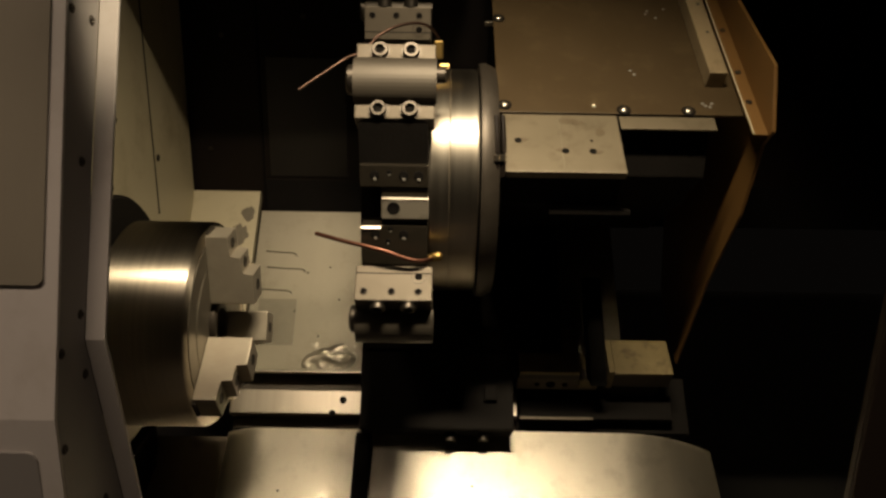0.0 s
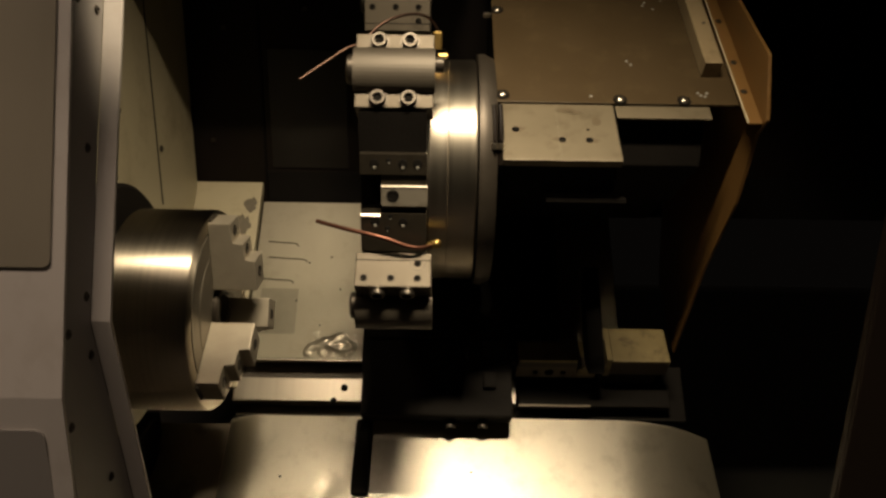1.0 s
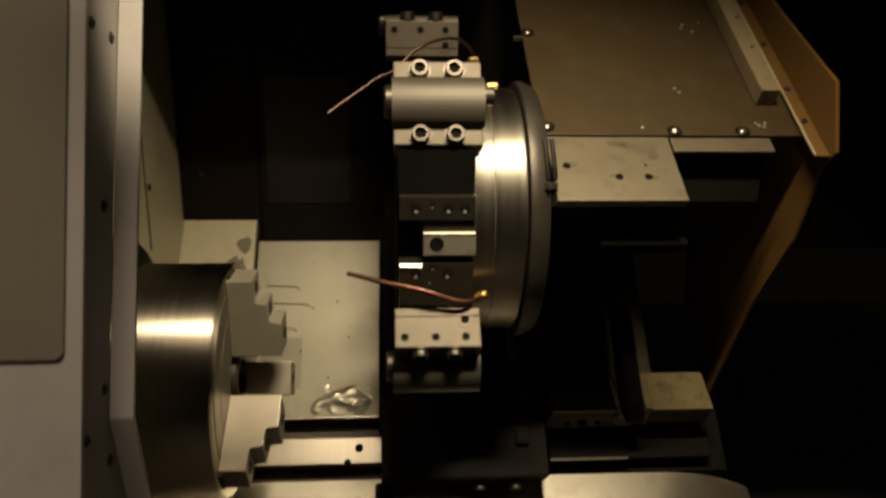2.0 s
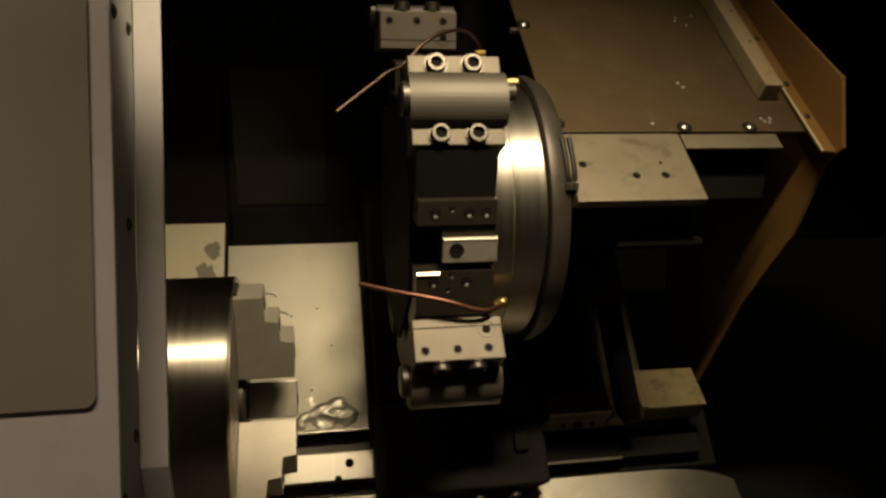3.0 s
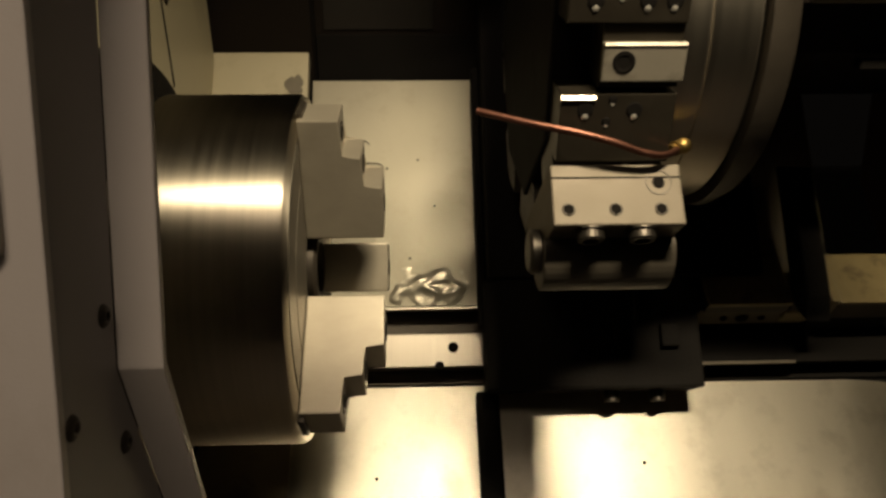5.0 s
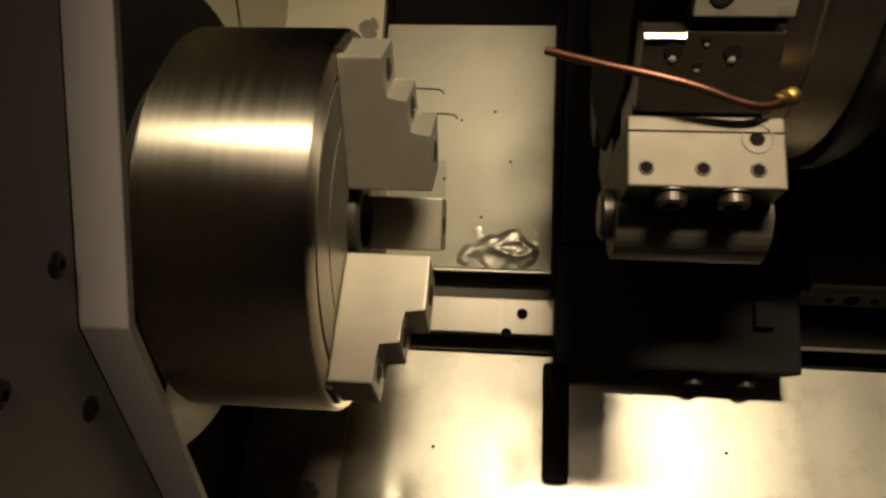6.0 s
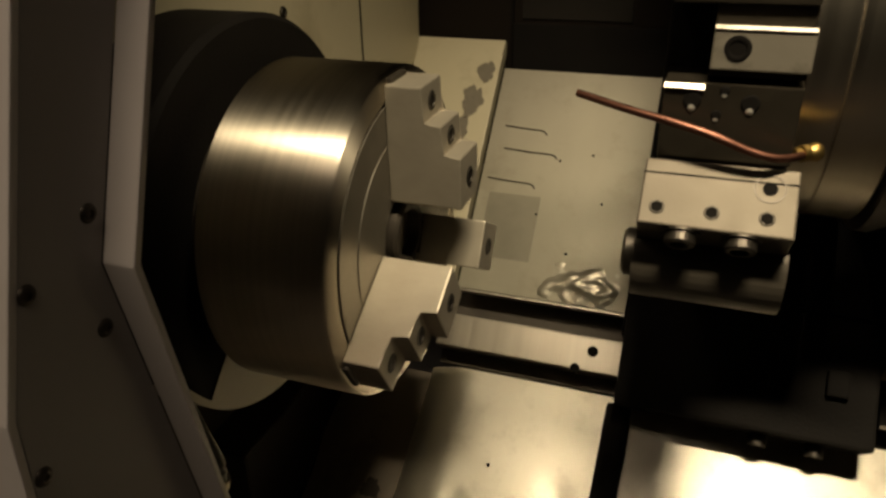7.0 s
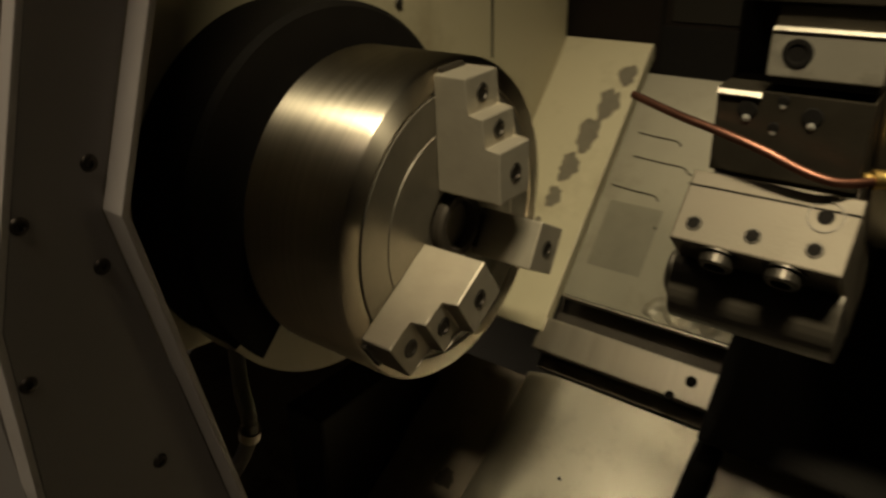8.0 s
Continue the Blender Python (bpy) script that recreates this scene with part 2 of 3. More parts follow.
def blot(cx, cy, rx, ry, seed, thick=0.0012):
    """A flat uneven patch with a ragged outline."""
    rng = random.Random(seed)
    ph = rng.uniform(0, 6.28)
    bm = bmesh.new()
    ring = []
    for k in range(40):
        a = 2 * math.pi * k / 40
        f = 0.85 + 0.10 * math.sin(3 * a + ph) + 0.07 * math.sin(7 * a + 2.3 * ph) + rng.uniform(-0.10, 0.10)
        ring.append((cx + rx * f * math.cos(a), cy + ry * f * math.sin(a)))
    lo = [bm.verts.new((x, y, 0)) for x, y in ring]
    hi = [bm.verts.new((x, y, thick)) for x, y in ring]
    bm.faces.new(hi)
    bm.faces.new(lo[::-1])
    for k in range(40):
        bm.faces.new((lo[k], lo[(k + 1) % 40], hi[(k + 1) % 40], hi[k]))
    return bm


for k, (x, y, rx, ry) in enumerate(((-0.296, 0.337, 0.012, 0.015), (-0.306, 0.298, 0.014, 0.024), (-0.316, 0.258, 0.014, 0.026), (-0.323, 0.216, 0.013, 0.02), (-0.327, 0.178, 0.010, 0.015), (-0.335, 0.142, 0.007, 0.01))):
    part("worn_patch", blot(x, y, rx, ry, k), STAIN, bed, m=pose(0, 0, 0.0028))
for k, (x, y, w) in enumerate(((-0.235, 0.27, 0.05), (-0.225, 0.242, 0.062), (-0.24, 0.205, 0.055))):
    part("scratch", tube([(x - w / 2, y + 0.002, 0), (x, y, 0), (x + w / 2 - 0.006, y - 0.001, 0), (x + w / 2, y - 0.006, 0)], 0.0010, 6), DARKSTEEL, bed)
part("dark_patch", box(-0.262, -0.203, 0.115, 0.19, 0.0, 0.0004, 0), PATCH, bed, "faint dark patch")
for x, y in ((-0.137, 0.19), (-0.19, 0.235), (-0.165, 0.13), (-0.205, 0.17), (-0.155, 0.245)):
    part("speck", pin(0.0016, 0.0006, pose(x, y, 0), n=8, edge=0.0002), HOLE, bed)

# crumpled wet swarf lying at the foot of the plate
rng = random.Random(5)
swarf = thing("swarf_heap", BED @ pose(-0.14, 0.092, 0.0), "crumpled film of wet shiny metal swarf on the plate", "swarf", kind="stuff")
bm = bmesh.new()
rows = []
for j in range(29):
    row = []
    for i in range(45):
        x, y = -0.048 + 0.096 * i / 44, -0.016 + 0.05 * j / 28
        edge = max(0.0, 1 - (x / 0.044) ** 2 - ((y - 0.004) / 0.027) ** 2 + 1.1 * noise.noise(Vector((x * 60, y * 60, 4))))
        q = Vector((x * 26 + 9 * y, y * 44 - 7 * x, 0.3))
        q += 0.7 * noise.noise_vector(q * 0.7)
        h = (1 - abs(noise.noise(q))) ** 3 + 0.35 * (1 - abs(noise.noise(q * 2.1))) ** 3
        z = -0.0004 + min(1, 1.1 * edge) * (0.0006 + 0.0024 * h)
        row.append(bm.verts.new((x, max(y, -0.0155), z)))
    rows.append(row)
for j in range(28):
    for i in range(44):
        bm.faces.new((rows[j][i], rows[j][i + 1], rows[j + 1][i + 1], rows[j + 1][i]))
part("film", bm, SWARF, swarf, smooth=True)

# ---- the chip guard below the bed ----
GUARD = pose(0, 0.998, 0.846, 33, 0, 0)
chip_guard = thing("chip_guard", GUARD, "dented stainless chip guard sloping down from the bed", "guard")
rng = random.Random(9)
dents = [(-0.13, -0.105, 0.014, 0.0015), (-0.227, -0.135, 0.009, 0.0014), (-0.18, -0.21, 0.05, 0.002)] + [(rng.uniform(-0.26, 0.55), rng.uniform(-0.6, -0.02), rng.uniform(0.03, 0.09), rng.uniform(-0.0022, 0.0022)) for k in range(26)]
bm = bmesh.new()
NX, NY = 180, 90
grid = []
for j in range(NY + 1):
    row = []
    for i in range(NX + 1):
        x, y = -0.29 + 0.73 * i / NX, 0.005 - 0.755 * j / NY
        z = 0.0015 * noise.noise(Vector((x * 5, y * 5, 0)))
        z -= 0.06 * max(0, (x - 0.29) / 0.15) ** 2 + 0.016 * max(0, (-0.24 - x) / 0.05) ** 2      # ends bent down to shape the fade to dark
        for dx, dy, r, h in dents:
            q = ((x - dx) ** 2 + (y - dy) ** 2) / (r * r)
            if q < 6:
                z -= h * math.exp(-q)
        row.append(bm.verts.new((x, y, z)))
    grid.append(row)
for j in range(NY):
    for i in range(NX):
        bm.faces.new((grid[j][i], grid[j + 1][i], grid[j + 1][i + 1], grid[j][i + 1]))
bmesh.ops.solidify(bm, geom=bm.faces[:], thickness=0.002)
part("sheet", bm, SHEET, chip_guard, smooth=True)
part("dark_sheet", box(-0.75, -0.288, -0.75, 0.0, -0.03, -0.02, 0.001), UNDER, chip_guard, "brown sheet under the headstock")
part("seam", tube([(-0.387, -0.04, -0.0198), (-0.391, -0.09, -0.0198), (-0.388, -0.13, -0.0198), (-0.390, -0.2, -0.0198), (-0.386, -0.32, -0.0198)], 0.0013, 6), HOLE, chip_guard)
for k, (x, y, rx, ry) in enumerate(((-0.318, -0.136, 0.012, 0.012), (-0.409, -0.102, 0.006, 0.007), (-0.47, -0.16, 0.02, 0.012), (-0.34, -0.23, 0.016, 0.01))):
    part("oil_spot", blot(x, y, rx, ry, 40 + k, 0.0006), DARKSTEEL, chip_guard, m=pose(0, 0, -0.0203))
for x, y in ((0.07, -0.08), (-0.2, -0.09), (0.31, -0.12), (0.2, -0.2), (-0.1, -0.16)):
    part("speck", pin(0.0017, 0.0008, pose(x, y, 0.001), n=8, edge=0.0002), HOLE, chip_guard)


# ---- back panels ----
back = thing("wall_back", pose(0, 1.25, 1.10), "black sheet metal back panels", "wall", kind="structure")
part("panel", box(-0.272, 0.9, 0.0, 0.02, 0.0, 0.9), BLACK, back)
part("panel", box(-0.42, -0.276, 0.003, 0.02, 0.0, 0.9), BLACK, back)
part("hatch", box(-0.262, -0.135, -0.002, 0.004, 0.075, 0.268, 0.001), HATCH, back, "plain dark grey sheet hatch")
# shade at the foot of the wall, put in as a black band
part("shade_band", box(-0.271, 0.9, -0.006, -0.0005, 0.0, 0.07, 0.001), RUBBER_SHADE, back, "black band standing in for the unlit wall foot")
part("seam_strip", box(-0.2755, -0.2725, 0.0, 0.02, 0.0, 0.9, 0.0005), HOLE, back)
for x, z in ((-0.36, 0.12), (-0.33, 0.3), (-0.2, 0.33), (-0.1, 0.36)):
    part("screw", pin(0.004, 0.002, pose(x, 0.0, z, 90, 0, 0)), BOLT, back)

# ---- shell round the work room ----
shell = thing("wall_enclosure", pose(0.9, 1.0, 0.5), "dark machine enclosure with unseen added light blockers", "wall", kind="structure")
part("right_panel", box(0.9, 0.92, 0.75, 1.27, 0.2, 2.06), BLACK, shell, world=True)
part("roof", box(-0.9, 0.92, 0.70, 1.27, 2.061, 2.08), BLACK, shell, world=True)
# unseen pieces added to block lamp light and shape its shade
part("blocker_top", box(-0.26, 0.92, 0.38, 0.699, 2.061, 2.08), BLACK, shell, world=True)
part("blocker_beam", box(-0.9, 0.06, 1.0, 1.25, 1.485, 1.52), IRON_SHADE, shell, world=True)
part("blocker_panel", box(-0.24, 0.92, 0.545, 0.56, 1.47, 1.70), BLACK, shell, world=True)
part("blocker_front", box(-0.26, 0.92, 0.38, 0.39, 1.85, 2.06), BLACK, shell, world=True)
part("blocker_lip", box(-0.26, 0.92, 0.391, 0.54, 1.745, 1.75, 0.001), IRON_SHADE, shell, world=True)
floor = thing("floor", pose(0, 0, 0), "grey concrete workshop floor", "floor", kind="structure")
part("slab", box(-4, 4, -4, 4, -0.1, 0.0), CONCRETE, floor)

# ---- headstock and chuck ----
SPIN = (0.797, 1.100)
headstock = thing("headstock", pose(-0.39, *SPIN), "cream painted headstock casting", "headstock")
part("casting", prism([(-0.14, -0.10), (-0.17, 0.05), (-0.17, 0.6), (0.45, 0.6), (0.45, 0.03), (0.2, -0.2), (0.06, -0.13)], -0.3, 0.0, 0.006), CREAM, headstock)
part("nose", turned([(-0.01, 0.0), (-0.01, 0.14), (0.056, 0.14), (0.06, 0.136), (0.06, 0)], 96), IRON_SHADE, headstock, "near-black spindle nose", smooth=True)
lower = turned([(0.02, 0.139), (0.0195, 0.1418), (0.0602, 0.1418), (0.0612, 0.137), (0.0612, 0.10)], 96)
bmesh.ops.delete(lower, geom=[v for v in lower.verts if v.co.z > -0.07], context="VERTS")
part("collar", lower, CREAM, headstock, "cream lower collar", smooth=True)
for y, z in ((0.14, 0.12), (0.17, 0.2), (0.30, 0.13)):
    part("cover_screw", cap_screw(0.005, 0.002, pose(0.0, y, z, 0, 90, 0)), BOLT, headstock)
part("seam", box(-0.001, 0.0008, 0.285, 0.2875, 0.05, 0.5, 0), HOLE, headstock)
part("foot", box(-0.05, 0.0, 0.0, 0.2, -0.40, -0.245, 0.004), BLACK, headstock)

chuck = thing("lathe_chuck", pose(-0.226, *SPIN), "brushed steel three jaw lathe chuck", "chuck")
part("body", turned([(-0.088, 0), (-0.088, 0.107), (-0.084, 0.112), (-0.0035, 0.112), (-0.0012, 0.1105), (0, 0.1075), (0, 0.097), (-0.0012, 0.0965), (-0.0012, 0.0945), (-0.0035, 0.0942), (-0.0035, 0)], 160), CHUCK, chuck, smooth=True)
part("face_plate", turned([(-0.0034, 0.0938), (-0.0004, 0.0938), (0, 0.0933), (0, 0.071), (-0.0006, 0.0705), (-0.0006, 0.0695), (0, 0.069), (0, 0.03), (-0.003, 0.026), (-0.003, 0)], 96), DULL, chuck, "worn dull face of the chuck", smooth=True)
part("back_plate", turned([(-0.103, 0), (-0.103, 0.09), (-0.088, 0.09), (-0.088, 0)], 64), DARKSTEEL, chuck, smooth=True)
part("pull_bush", turned([(-0.029, 0), (-0.029, 0.024), (0.003, 0.024), (0.005, 0.022), (0.005, 0.017), (-0.02, 0.016), (-0.02, 0)], 48), DARKSTEEL, chuck, smooth=True)


for a in (92, 212, 332):
    turn = Matrix.Rotation(radians(a), 4, "X")
    bm = prism([(0.030, 0.0), (0.106, 0.0), (0.106, 0.024), (0.083, 0.024), (0.083, 0.036), (0.064, 0.036), (0.064, 0.048), (0.030, 0.048)], -0.017, 0.017, 0.0012)
    bm.transform(Matrix(((0, 0, 1, 0), (0, 1, 0, 0), (1, 0, 0, 0), (0, 0, 0, 1))))
    jaw = part("jaw", bm, FACE, chuck, "stepped steel chuck jaw", m=turn)
    base = box(0.0, 0.006, 0.028, 0.109, -0.012, 0.012, 0.0008)
    part("master_jaw", base, DARKSTEEL, chuck, m=turn @ pose(-0.003, 0, 0))
    for r, x in ((0.047, 0.048), (0.073, 0.036), (0.094, 0.024)):
        part("jaw_screw", cap_screw(0.0065, 0.0012, Matrix.Translation((x - 0.0004, r, 0)) @ Matrix.Rotation(radians(90), 4, "Y")), BOLT, jaw)

# ---- turret ----
AXIS = (0.971, 1.2285)


def station(n_deg, out, side=0.0, x=0.0):
    """The pose at a turret station: z points out along the station's normal, y down the flat towards the front."""
    a = radians(n_deg)
    n = Vector((0, -math.cos(a), math.sin(a)))
    d = Vector((0, -math.sin(a), -math.cos(a)))
    o = Vector((x, *AXIS)) + n * out + d * side
    m = Matrix(((1, 0, 0), d, n)).transposed().to_4x4()
    return Matrix.Translation(o) @ m


turret = thing("tool_turret", pose(0, *AXIS), "eight sided steel tool turret with oily flats", "turret")
part("disc", turned([(0.006, 0), (0.006, 0.138), (0.008, 0.14), (0.028, 0.14), (0.029, 0.139), (0.03, 0.14), (0.060, 0.14), (0.062, 0.138), (0.062, 0)], 128), DISC, turret, "bright turned steel disc", smooth=True)
part("rear_ring", turned([(0.064, 0), (0.064, 0.147), (0.072, 0.148), (0.084, 0.142), (0.084, 0)], 96), DARKSTEEL, turret, smooth=True)
core = [(0.128 / math.cos(radians(22.5)) * -math.cos(radians(-2 + 22.5 + 45 * k)), 0.128 / math.cos(radians(22.5)) * math.sin(radians(-2 + 22.5 + 45 * k))) for k in range(8)]
part("head", prism(core, -0.07, 0.006, 0.002), IRON_SHADE, turret)
for k in range(8):
    m = pose(0, -AXIS[0], -AXIS[1]) @ station(-2 + 45 * k, 0.12, -0.0105 if k == 0 else 0.0)
    part("tool_seat", box(-0.067, 0.006, -0.044 if k == 0 else -0.062, -0.02, 0, 0.039, 0.001), SEAT, turret, m=m)
    if k != 1:
        part("tool_seat", box(-0.067, 0.006, 0.0225, 0.068 if k == 0 else 0.062, 0, 0.039, 0.001), SEAT, turret, m=m)
    part("tool_seat", box(-0.044, 0.006, -0.0195, 0.0195, 0, 0.036, 0.001), SEAT, turret, m=m)
# wedge added to paint the shade that the upper holder casts
part("shade_wedge", prism([(0.820, 1.2735), (0.811, 1.322), (0.845, 1.306), (0.87, 1.28)], -0.068, 0.0055, 0), IRON_SHADE, turret, "black wedge standing in for shade under the holder", world=True)
m = pose(0, -AXIS[0], -AXIS[1]) @ station(-2, 0.156, -0.0105)
part("key_block", box(-0.044, 0.007, -0.009, 0.0145, 0, 0.006, 0.001), KEY, turret, "small bright key block", m=m)
# tilted bright strips put in the glint of the lit ledge and key edge
part("lit_ledge", box(-0.067, -0.045, -0.0019, 0.0019, -0.003, 0, 0.0002), STEEL, turret, "bright strip for the glint of the lit seat ledge", m=m @ pose(0, 0.0245, 0.0036, 39, 0, 0))
part("lit_key_edge", box(-0.0436, 0.0066, -0.0011, 0.0011, -0.0015, 0, 0.0002), KEY, turret, "bright strip for the lit edge of the key block", m=m @ pose(0, -0.0086, 0.0062, 39, 0, 0))
part("key_screw", cap_screw(0.0075, 0.001, m @ pose(-0.031, 0.0025, 0.0056)), HOLE, turret)
for y in (-0.033, 0.033):
    for x in (-0.051, -0.02) + ((-0.004,) if y < 0 else ()):
        hole = part("bolt_hole", pin(0.0052, 0.0006, m @ pose(x, y, 0.0032)), HOLE, turret)
        part("coolant_bead", turned([(0, 0), (0, 0.0026), (0.0009, 0.0021), (0.0014, 0.001), (0.0016, 0)], 14, m @ pose(x, y + 0.0042, 0.0028) @ ALONG_Z), DROP, hole, smooth=True)
for x, y in ((-0.0355, -0.0363), (-0.0343, 0.0265), (-0.0373, 0.0405)):
    hole = part("pin_hole", pin(0.0029, 0.0006, m @ pose(x, y, 0.0032)), HOLE, turret)
    part("coolant_bead", turned([(0, 0), (0, 0.0017), (0.0008, 0.0013), (0.0012, 0)], 12, m @ pose(x, y + 0.0026, 0.0028) @ ALONG_Z), DROP, hole, smooth=True)


def tool_holder(m, label, thick=0.032, off=0.0, r=0.026, w=0.046, cap=0.036, high=0.010, rise=None):
    """A boring bar holder: flat base with four cap screws, half round barrel and a row of set screws down each side."""
    h = thing("tool_holder", m, label, "tool holder", "tool holders on the turret")
    part("base", box(-0.072, 0.012, -w, w + off, 0, thick, 0.0012), HOLDER, h)
    arc = [(off / 2 + r * math.cos(radians(a)), thick + (rise or r - 0.008) * math.sin(radians(a))) for a in range(0, 181, 10)]
    part("barrel", prism(arc, -0.0735, 0.0135, 0.0008), BARREL, h, "dark oiled half round barrel", smooth=True)
    part("bush", turned([(-0.081, 0), (-0.081, 0.013), (-0.079, 0.0155), (-0.0735, 0.0155), (-0.0735, 0)], 32, pose(0, off / 2, thick + 0.001)), BOLT, h, smooth=True)
    for x in (-0.047, -0.014):
        for y in (-cap, cap + off):
            screw = part("cap_screw", cap_screw(0.0088, high, pose(x, y, thick + 0.0001)), BOLT, h, "socket head cap screw")
            part("socket", pin(0.0052, 0.0004, pose(x, y, thick + high * 0.45 + 0.0002), n=6, edge=0.0001), HOLE, screw)
            part("washer", turned([(0, 0.006), (0, 0.0108), (0.001, 0.0108), (0.001, 0.006)], 24, pose(x, y, thick + 0.0001) @ ALONG_Z), BOLT, screw)
    for x in (-0.062, -0.032, -0.003):
        for y, s in ((-w - 0.0001, -1), (w + off + 0.0001, 1)):
            screw = part("set_screw", cap_screw(0.0046, 0.0007, pose(x, y, thick - 0.0105, -90 * s, 0, 0)), BARREL, h)
            part("socket", pin(0.0036, 0.0005, pose(x, y + 0.0004 * s, thick - 0.0105, -90 * s, 0, 0), n=6, edge=0.0001), HOLE, screw)
    for y, s in ((-w, -1), (w + off, 1)):
        port = part("oil_port", turned([(0, 0.0085), (0.0006, 0.0085), (0.0006, 0.0078), (0, 0.0078)], 28, pose(-0.003, y + 0.0001 * s, 0.0125, -90 * s, 0, 0) @ ALONG_Z), DARKSTEEL, h)
        part("bore", pin(0.0042, 0.0005, pose(-0.003, y, 0.0125, -90 * s, 0, 0)), HOLE, port)
        part("groove", box(-0.0722, 0.0122, y - 0.0003, y + 0.0003, 0.0085, 0.0095, 0), HOLE, h)
    return h


upper = tool_holder(station(28, 0.152, -0.0536), "satin steel boring bar holder bolted to the turret", 0.034, 0.0, 0.025, 0.042, 0.0328, 0.0075)
tool_holder(station(-47, 0.157, -0.031), "satin steel boring bar holder in front of the chuck", 0.041, 0.014, 0.027, high=0.0075, rise=0.028)
tool_holder(station(95, 0.176, -0.0666, -0.008), "satin steel boring bar holder on top of the turret", 0.040, 0.0, 0.022, 0.042, 0.0328)

plug = part("coolant_plug", turned([(0.0136, 0), (0.0136, 0.0085), (0.022, 0.0085), (0.0235, 0.0065), (0.0235, 0)], 24, pose(0, -0.006, 0.036)), DARKSTEEL, upper, "dark threaded plug", smooth=True)
part("plug_tip", box(0.016, 0.027, -0.0185, -0.0135, 0.034, 0.040, 0.0015), BRASS, plug, "brass tip")

# ---- coolant pipes ----
pipe = thing("coolant_pipe", pose(0.017, 0.817, 1.175), "bent copper coolant pipe with a brass elbow", "pipe")
part("tube", tube([(-0.118, 0.825, 1.197), (-0.085, 0.810, 1.193), (-0.058, 0.802, 1.1895), (-0.036, 0.799, 1.1845), (-0.018, 0.799, 1.178), (-0.004, 0.801, 1.1745), (0.006, 0.808, 1.1735), (0.013, 0.817, 1.1735)], 0.0024), COPPER, pipe, world=True, smooth=True)
part("elbow", turned([(-0.010, 0), (-0.010, 0.0034), (-0.006, 0.0034), (-0.0055, 0.005), (-0.0015, 0.005), (-0.001, 0.0038), (0.001, 0.005), (0.004, 0.0056), (0.0065, 0.0048), (0.008, 0.003), (0.0085, 0)], 20, pose(0.015, 0.820, 1.1735, 0, 0, 35)), BRASS, pipe, "brass fitting", world=True, smooth=True)
pipe = thing("coolant_pipe", pose(0.015, 0.941, 1.384), "curved dark copper coolant pipe with a brass elbow", "pipe")
part("tube", tube([(-0.135, 0.846, 1.351), (-0.119, 0.856, 1.362), (-0.101, 0.867, 1.374), (-0.086, 0.877, 1.384), (-0.077, 0.882, 1.387), (-0.069, 0.888, 1.392), (-0.061, 0.893, 1.399), (-0.052, 0.898, 1.408), (-0.036, 0.908, 1.417), (-0.016, 0.921, 1.422), (-0.0, 0.931, 1.42), (0.011, 0.939, 1.411), (0.015, 0.941, 1.402)], 0.0018), DARK_COPPER, pipe, world=True, smooth=True)
part("elbow", box(0.009, 0.020, 0.935, 0.947, 1.382, 1.403, 0.002), BRASS, pipe, "brass fitting", world=True)

# ---- cross slide ----
SLIDE = pose(0, 0.905, 1.325, 35, 0, 0)
slide = thing("cross_slide", SLIDE, "cross slide under an olive brown sheet cover", "slide")
part("cover", box(0.085, 0.372, 0.0, 0.42, -0.004, 0.0, 0.001), COVER, slide, "olive brown sheet metal cover")
part("nose_plate", box(0.09, 0.223, -0.094, -0.001, -0.012, -0.002, 0.001), NOSE, slide, "bare worn steel plate with drilled holes")
part("cover_lip", box(0.226, 0.337, -0.022, -0.001, -0.006, -0.003, 0.0005), NOSE, slide)
part("top_edge", box(0.074, 0.0845, 0.172, 0.176, -0.005, 0.001, 0.0005), STEEL, slide)
for x, y in ((0.106, -0.045), (0.158, -0.061), (0.189, -0.061)):
    part("plate_hole", pin(0.0048, 0.0006, pose(x, y, -0.0022)), HOLE, slide)
part("plate_hole", pin(0.0022, 0.0006, pose(0.189, -0.044, -0.0022), n=10), HOLE, slide)
for k, (x, y, rx, ry) in enumerate(((0.165, -0.012, 0.012, 0.005), (0.176, -0.015, 0.009, 0.004), (0.193, -0.062, 0.008, 0.003), (0.111, -0.044, 0.007, 0.003), (0.152, -0.060, 0.006, 0.0028), (0.20, -0.03, 0.006, 0.008))):
    part("stain", blot(x, y, rx, ry, 20 + k, 0.0005), NOSESTAIN, slide, m=pose(0, 0, -0.0022))
part("plate_seam", box(0.1545, 0.155, -0.09, -0.004, -0.0022, -0.0016, 0), STAIN, slide)
for x, y in ((0.093, 0.012), (0.084 + 0.008, 0.183), (0.232, 0.006), (0.308, 0.006)):
    head = part("cover_screw", turned([(0, 0), (0, 0.0055), (0.0015, 0.005), (0.003, 0.003), (0.0034, 0)], 20, pose(x, y, 0) @ ALONG_Z), STEEL, slide, smooth=True)
    part("seal_washer", turned([(0, 0.0045), (0, 0.0082), (0.0006, 0.0082), (0.0006, 0.0045)], 20, pose(x, y, 0.0001) @ ALONG_Z), HOLE, head)
rng = random.Random(3)
for x, y in ((0.198, 0.012), (0.254, 0.072), (0.25, 0.079), (0.291, 0.205), (0.288, 0.198), (0.314, 0.21), (0.33, 0.016), (0.327, 0.02), (0.335, 0.014), (0.338, 0.02), (0.3, 0.19)):
    part("drop", turned([(0, 0), (0, 0.0022), (0.0008, 0.0018), (0.0013, 0.0008), (0.0014, 0)], 12, pose(x, y, 0) @ ALONG_Z), DROP, slide, smooth=True)
